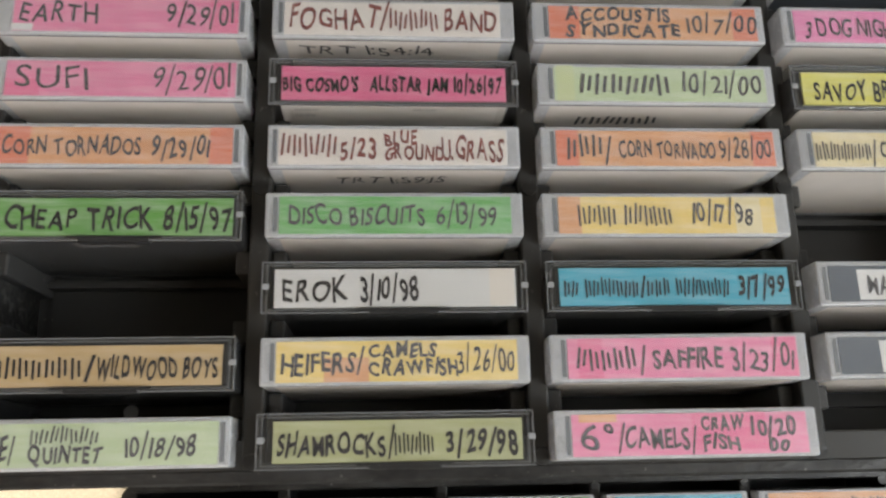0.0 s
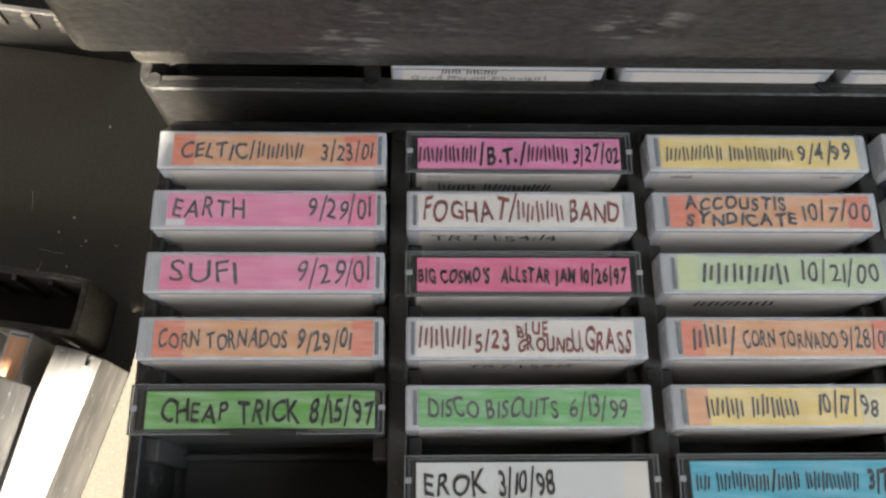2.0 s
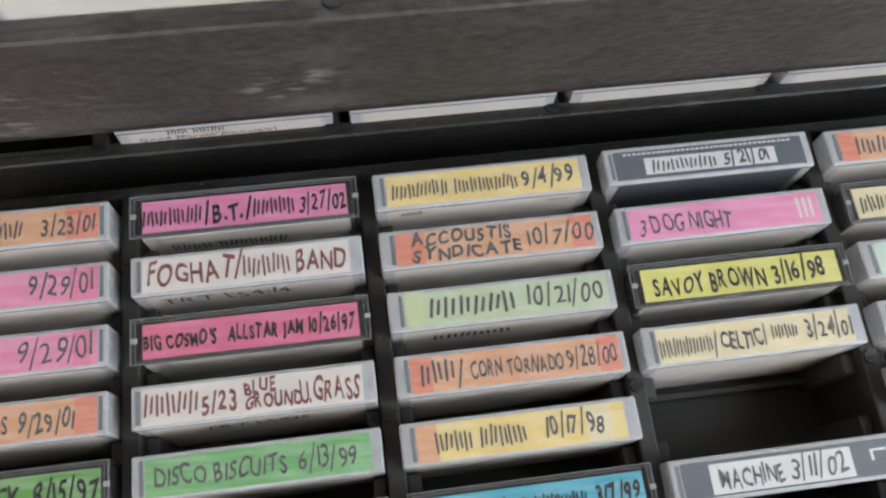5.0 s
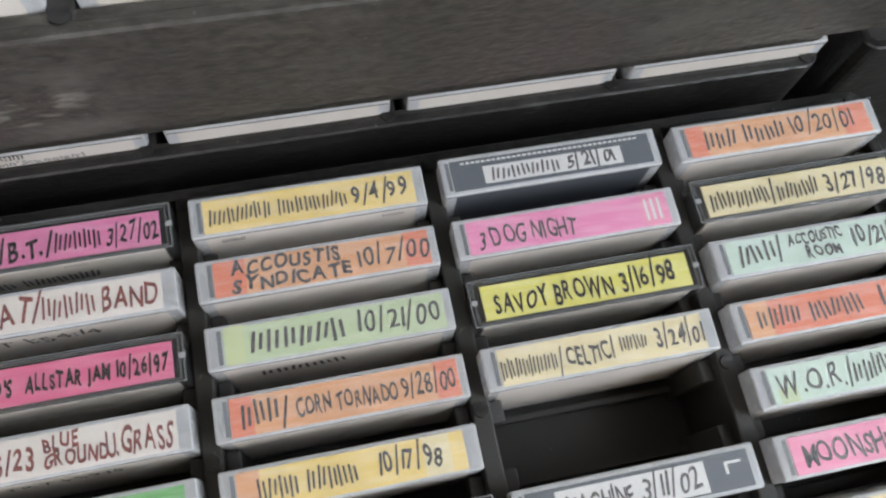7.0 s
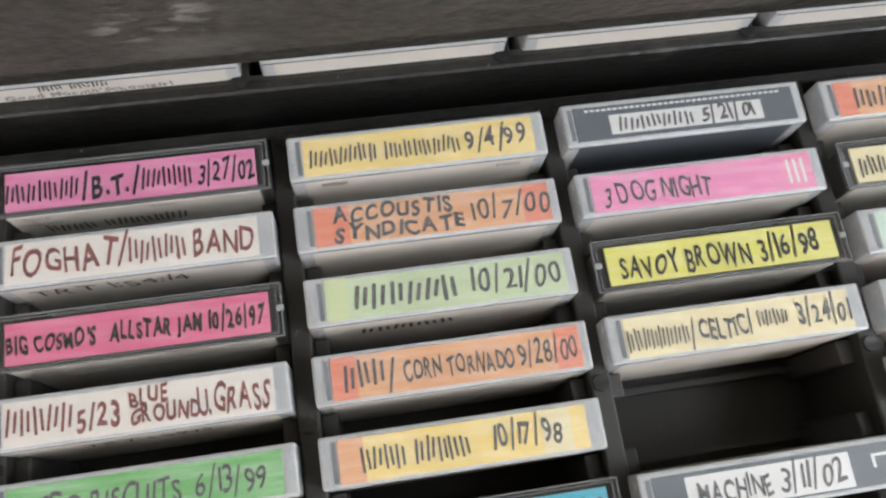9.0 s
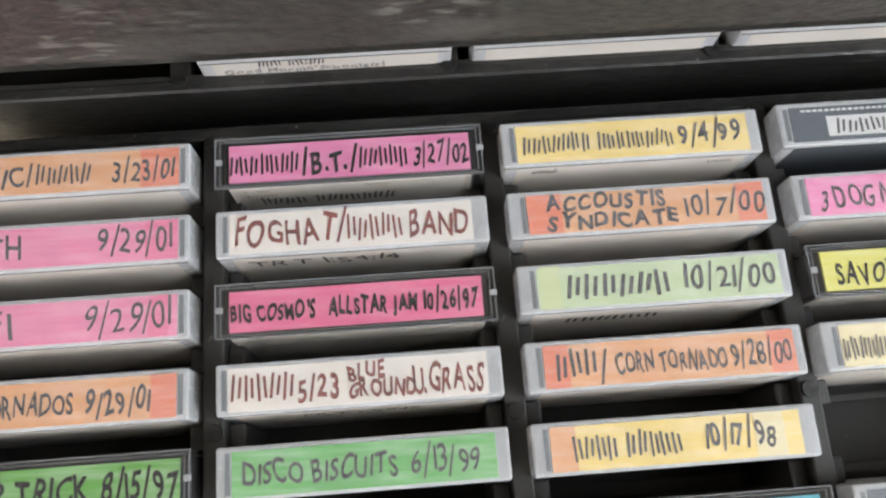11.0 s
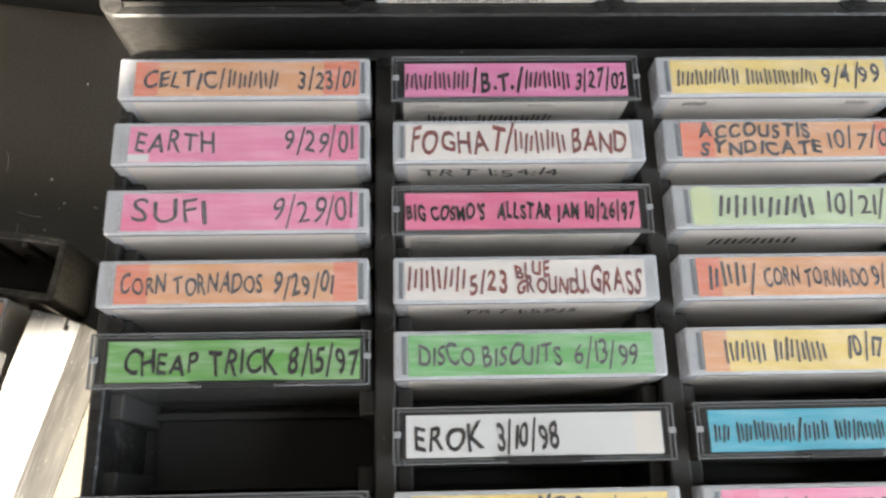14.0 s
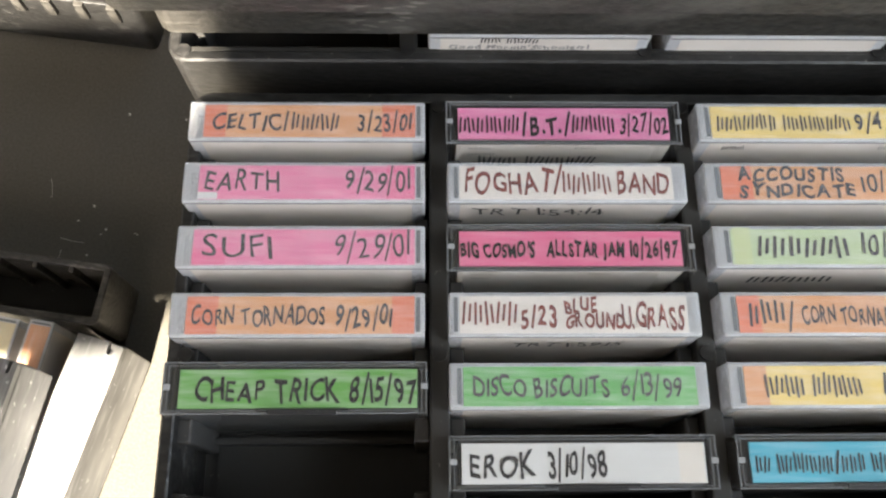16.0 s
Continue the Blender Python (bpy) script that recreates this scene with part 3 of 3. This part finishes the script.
# column 2
tape_case(slot(2, 0), O, YELLOW, [("_______ ________", 7, 56, 3.8, 5.6), ("9/4/99", 58, 78, 4.0, 6)], "frosted tape case with a yellow card", u=(4.8, 81), scribbles=(("______", 10, 18, 7.0, 3.0, INK), ("____", 68, 76, 6.6, 2.6, PRINT)))
tape_case(slot(2, 1), O, ORANGE, [("ACCOUSTIS", 12, 50, 7.6, 4.4), ("SYNDICATE", 12, 53, 2.0, 4.4), ("10/7/00", 56, 82, 3.8, 6.2)], "frosted tape case with an orange card", u=(6, 82), patches=((6, 17, 0.9, 12.9, RO), (73, 82, 0.9, 12.9, RO)))
tape_case(slot(2, 2, 0.0006), O, SAGE, [("______", 15, 47, 3.2, 7), ("10/21/00", 52, 80, 4.0, 6.8)], "frosted tape case with a pale sage-green card", u=(6, 82), patches=((7, 13, 0.9, 13.4, PALE_SAGE),), scribbles=(("______", 16, 46, 17.0, 6.5, GREY_INK),))
tape_case(slot(2, 3, 0.0006), O, ORANGE, [("___/", 9, 25, 3.4, 7), ("CORN TORNADO", 27, 61, 3.8, 5.5), ("9/28/00", 62, 81, 3.8, 6.5)], "frosted tape case with an orange card", u=(5.4, 82.2), patches=((5.4, 13, 0.9, 12.9, RO), (74, 82, 0.9, 12.9, RO)))
tape_case(slot(2, 4), O, YELLOW, [("____ _____", 12, 44, 3.4, 6.2), ("10/17/98", 51, 72, 4.2, 6)], "frosted tape case with a pale yellow card", u=(5.4, 80), patches=((5.4, 13, 0.9, 12.9, ORANGE), (66, 75, 0.9, 12.9, CREAM)))
tape_case(slot(2, 5, 0.0004), D, BLUE, [("__ _______/___ _______", 5.5, 61, 4.0, 5.5), ("3/7/99", 64, 80, 4.2, 6)], "clear tape case with a turquoise card", u=(3.6, 81), side=DARK)
tape_case(slot(2, 6), O, PINK, [("_____/", 8.5, 31, 3.6, 6.2), ("SAFFIRE", 33, 56, 3.6, 5.8), ("3/23/01", 59, 80, 3.4, 6.5)], "frosted tape case with a pink card", u=(5.6, 81.5), patches=((9, 17, 0.9, 12.9, ROSE), (73, 81, 0.9, 12.9, ROSE)))
tape_case(slot(2, 7), O, PINK, [("6", 9, 15, 2.4, 7.5), ("o", 16, 19, 7.6, 4), ("/CAMELS/", 20, 45, 3.0, 6), ("CRAW", 47, 61, 8.0, 4), ("FISH", 47, 59, 2.2, 4), ("10/20", 63, 78, 6.2, 5), ("00", 68, 75, 1.6, 3.4)], "frosted tape case with a pink card", u=(5.6, 81.5), patches=((8, 20, 10.6, 12.9, ORANGE), (44, 68, 2.2, 12.9, ROSE)))
# column 3
tape_case(slot(3, 0, 0.0, 0.001), O, DARK_PAPER, [("_______", 19, 45, 3.4, 4.6), ("5/21/01", 48, 67, 3.6, 5)], "frosted tape case with a small white label on dark paper", side=DARK, u=(4, 82), v=(1.2, 12.6), patches=((16, 70, 2.6, 9.2, ASH), *((8 + 2 * i, 9.4 + 2 * i, 10.9, 11.6, ASH) for i in range(35))))
tape_case(slot(3, 1), O, MAGENTA, [("3 DOG NIGHT", 8.5, 45, 3.0, 6.5)], "frosted tape case with a streaky magenta card", u=(4.6, 81.5), patches=((71, 80, 1.4, 12.9, PINK), (72.5, 73.5, 3, 11, ASH), (75, 76, 3, 11, ASH), (77.5, 78.5, 3, 11, ASH)))
tape_case(slot(3, 2, 0.0008), D, LEMON, [("SAVOY BROWN", 8, 52, 3.0, 6.5), ("3/16/98", 55, 76, 3.4, 7)], "clear tape case with a lemon-yellow card", u=(3.6, 81))
tape_case(slot(3, 3), O, CREAM, [("________/", 6, 28, 3.0, 6), ("CELTIC/", 29, 47, 3.6, 6), ("____", 49, 59, 5.2, 4.8), ("3/24/01", 62, 80, 4.0, 6)], "frosted tape case with a cream card", u=(5.4, 80.5))
tape_case(slot(3, 5), O, DARK_PAPER, [("MACHINE", 17, 40, 3.4, 6), ("3/11/02", 43, 64, 3.8, 6.5)], "frosted tape case with a white label on dark paper", u=(4, 82), v=(1.2, 12.6), patches=((14, 66, 1.8, 11.4, ASH), (73, 79, 9, 9.8, ASH), (73, 74, 6, 9.8, ASH)))
tape_case(slot(3, 6), O, DARK_PAPER, [("______", 21, 44, 3.4, 6)], "frosted tape case with a white label on dark paper", u=(4, 82), v=(1.2, 12.6), patches=((18, 64, 1.8, 11.4, ASH),))
# column 4
tape_case(slot(4, 0), O, ORANGE, [("___ ____", 12, 45, 3.4, 6.5), ("10/20/01", 48, 74, 4.0, 6.5)], "frosted tape case with an orange card", u=(5, 81.5), patches=((5, 12, 0.9, 12.9, RO), (70, 81, 0.9, 12.9, RO)))
tape_case(slot(4, 1, 0.0004), D, CREAM, [("_______/_____", 6, 50, 3.2, 6.5), ("3/27/98", 53, 78, 3.6, 6.8)], "clear tape case with a cream card", u=(3.6, 81))
tape_case(slot(4, 2), O, MINT, [("___/", 10, 28, 3.4, 7), ("ACCOUSTIC", 30, 52, 8, 3.8), ("ROOM", 36, 50, 2.6, 4), ("10/21/00", 56, 79, 4, 6)], "frosted tape case with a mint-green card", u=(5.6, 81.5))
tape_case(slot(4, 3), O, RO, [("____ _____", 9, 50, 3.4, 6.5), ("10/99", 58, 78, 3.8, 6.5)], "frosted tape case with a red-orange card", u=(5, 81.5), patches=((5, 14, 0.9, 12.9, ORANGE),))
tape_case(slot(4, 4), O, MINT, [("W.O.R./____", 8, 52, 3.2, 7)], "frosted tape case with a mint-green card", u=(5.6, 81.5), patches=((8, 15, 0.9, 6, SAGE),))
tape_case(slot(4, 5), O, PINK, [("MOONSHINE", 9, 50, 3.2, 6.5)], "frosted tape case with a pink card", u=(5, 81.5))
for r in (6, 7):
    tape_case(slot(4, r), O, CREAM, [("________ ____", 9, 60, 3.2, 6.5)], "frosted tape case with a cream card")

# rack behind: front row with white cards
for c in (1, 2, 3, 4):
    lean = random.uniform(-0.001, 0.001)
    tape_case((X0 - 0.0115 + 0.0075 + PITCH_X * c + lean, BACK_Y + 0.0058, SPINE_Z - 0.0006), O, ASH if c > 1 else WHITE, [], "frosted tape case with a plain white card in the shaded rack", u=(4, 81), scribbles=(("___ __:__", 20, 42, 4.6, 3.4, INK), ("Good Mornin'Schoolgirl", 8, 62, 8.6, 2.7, PRINT)) if c == 1 else ())

# rack on top: first cases behind its rim
for i in range(5):
    tape_case((TOP_X + 0.0075 + PITCH_X * i, TOP_Y + 0.0088, TOP_Z + RIM_H + 0.0090), O, WHITE, [], "frosted tape case with a plain pale card in the top rack")

# rack on the floor in front: upper edge of a row of cases
slotted_rack(pose(-0.146, -0.2005, 0.0005), "black slotted rack of tape cases on the floor")
FLOOR_Z = 0.0640
for c, (card, lab) in enumerate(((WHITE, "white"), (ASH, "pale grey"), (GREEN, "green"), (BLUE, "turquoise"), (ORANGE, "orange"))):
    for r in range(3):
        tape_case((-0.142 + PITCH_X * c, -0.2005 + RACK_L - 0.0105 - CASE_T - PITCH_Y * r, FLOOR_Z), O, card if r == 0 else random.choice((PINK, YELLOW, WHITE)), [("_____ ______", 8, 50, 3.2, 6), ("______", 56, 78, 3.6, 6)], "frosted tape case with a %s card in the floor rack" % (lab if r == 0 else "faded"))

# ---- trays and boxes on the floor, partly in the sun ----
def scratched_grey():
    """Pale grey styrene, clouded in patches, with fine pale scratches along y and bright nicks."""
    m, n, l, s = material("scratched_grey_plastic", (0.42, 0.42, 0.43), 0.3)
    cloud = noise_tex(n, l, 38, (1, 0.5, 1), 5)
    streak = noise_tex(n, l, 260, (1, 0.12, 0.6), 4)
    nick = noise_tex(n, l, 300, (1, 0.5, 1), 2)
    base = ramp(n, l, cloud, [(0.32, (0.12, 0.12, 0.125)), (0.52, (0.21, 0.21, 0.21)), (0.72, (0.33, 0.325, 0.32))])
    base = mix(n, l, ramp(n, l, streak, [(0.54, (0, 0, 0)), (0.68, (0.5, 0.5, 0.5))]), base, (0.42, 0.415, 0.41))
    l.new(mix(n, l, ramp(n, l, nick, [(0.69, (0, 0, 0)), (0.74, (1, 1, 1))]), base, (0.8, 0.8, 0.8)), s.inputs["Base Color"])
    bump(n, l, streak, 0.2, 0.0004, s)
    return m


GREY_PLASTIC = scratched_grey()


def tray(m, w, l, h, tabs, label, outside=0):
    """A small open slotted tray: wall, base and notched tabs along the far side."""
    ob = tagged(new("slotted_tray"), label, "tray")
    # a ribbed tray gets the darker black: its front wall's shade, as colour
    part("outer_wall", finish("outer_wall", rounded_frame(bmesh.new(), w, l, 0.005, 0.0045, 0.0, h), SLEEK_SHADE if outside else RACK), ob)
    part("base_plate", box_mesh("base_plate", SLOT, 0.002, w - 0.002, 0.002, l - 0.002, 0.0005, 0.003), ob)
    tab = box_mesh("slot_tab", RACK, -0.0016, 0.0016, l - 0.0085, l - 0.0030, 0.003, h - 0.0006, bevel=0.0007)
    for i in range(tabs):
        part("slot_tab", tab, ob, at=(w - 0.026 - PITCH_Y * i, 0, 0))
    rib = box_mesh("front_rib", RACK, -0.0034, 0.0034, -0.0034, 0.0010, h - 0.017, h - 0.0003, bevel=0.0007)
    for i in range(outside):
        part("front_rib", rib, ob, at=(w - 0.018 - PITCH_Y * i, 0, 0))
    ob.matrix_world = m


tray(pose(-0.4441, 0.1914, 0.0005, 0, 0, -8.0), 0.198, 0.040, 0.055, 6, "black slotted tray on the carpet, empty slots")
tray(pose(-0.4460, 0.4245, 0.0005, 0, 0, -8.0), 0.198, 0.120, 0.055, 6, "black slotted tray on carpet, its ribbed edge in the sun", outside=7)


def long_box(m, w, l, h, label):
    """A long narrow plastic box with a notch near the end of its lid."""
    ob = tagged(new("storage_box"), label, "storage box", "long boxes on the floor")
    part("body", box_mesh("body", GREY_PLASTIC, 0, w, -l, 0, 0, h - 0.0045, bevel=0.0012), ob)
    bm = bmesh.new()
    rim = ((0, -l), (w, -l), (w, -0.0015), (w * 0.82, -0.0015), (w * 0.80, -0.0075), (w * 0.70, -0.0075), (w * 0.68, 0), (0, 0))
    face = bm.faces.new([bm.verts.new((x, y, h - 0.0045)) for x, y in rim])
    up = bmesh.ops.extrude_face_region(bm, geom=[face])
    bmesh.ops.translate(bm, vec=(0, 0, 0.0045), verts=[v for v in up["geom"] if isinstance(v, bmesh.types.BMVert)])
    bmesh.ops.recalc_face_normals(bm, faces=bm.faces[:])
    part("lid", finish("lid", bm, GREY_PLASTIC), ob, "pale lid bleached by sun")
    ob.matrix_world = m


long_box(pose(-0.2590, 0.1590, 0.0005, 0, 0, -15.5), 0.031, 0.21, 0.054, "pale grey plastic box lying in the sun")
long_box(pose(-0.2840, 0.1340, 0.0613, 0, 0, -11.0), 0.017, 0.11, 0.046, "narrow scratched grey plastic case standing on the ones below")
tape_case((-0.2870, 0.0810, 0.0605), O, ORANGE, [], "frosted tape case with an orange card standing on the carpet", turn=80.0)
tape_case((-0.3085, 0.0830, 0.0605), O, CREAM, [], "frosted tape case with a cream card standing on the carpet", turn=80.0)

tape_case((-0.4380, 0.4330, 0.0605), O, WHITE, [], "frosted tape case with a white card standing in the sun", turn=-8.0)

# lint on the carpet
rng = random.Random(4)
for i in range(22):
    bm = bmesh.new()
    bmesh.ops.create_icosphere(bm, subdivisions=1, radius=rng.uniform(0.0004, 0.0010))
    ob = tagged(new("lint", finish("lint", bm, LINT)), "tiny white speck of lint on the carpet", "lint", "lint on the carpet")
    ob.location = (rng.uniform(-0.42, -0.15), rng.uniform(0.2, 0.36), 0.0006)

# hairs and threads on the carpet
for i in range(7):
    cu = bpy.data.curves.new("fibre", "CURVE")
    cu.dimensions, cu.bevel_depth, cu.bevel_resolution = "3D", rng.uniform(0.00008, 0.00015), 1
    sp = cu.splines.new("POLY")
    sp.points.add(8)
    a, bend, step = rng.uniform(0, 6.28), rng.uniform(-0.15, 0.15), rng.uniform(0.001, 0.0025)
    x = y = 0.0
    for p in sp.points:
        p.co = (x, y, 0.0004, 1)
        x, y, a = x + step * math.cos(a), y + step * math.sin(a), a + bend
    cu.materials.append(LINT)
    ob = tagged(new("fibre", cu), "short pale thread lying on the carpet", "thread", "threads on the carpet")
    ob.location = (rng.uniform(-0.36, -0.17), rng.uniform(0.2, 0.42), 0.0004)

# a little clear peg lying in the gap between two cases
bm = bmesh.new()
bmesh.ops.create_cone(bm, cap_ends=True, segments=14, radius1=0.0016, radius2=0.0024, depth=0.007, matrix=Matrix.Translation((0, 0, 0.0035)))
bmesh.ops.create_cone(bm, cap_ends=True, segments=14, radius1=0.0028, radius2=0.0026, depth=0.0014, matrix=Matrix.Translation((0, 0, 0.0077)))
peg = tagged(new("plastic_peg", finish("plastic_peg", bm, NUB)), "small loose white plastic peg between tape cases", "peg")
peg.location = (-0.0850, 0.0245, 0.2452)
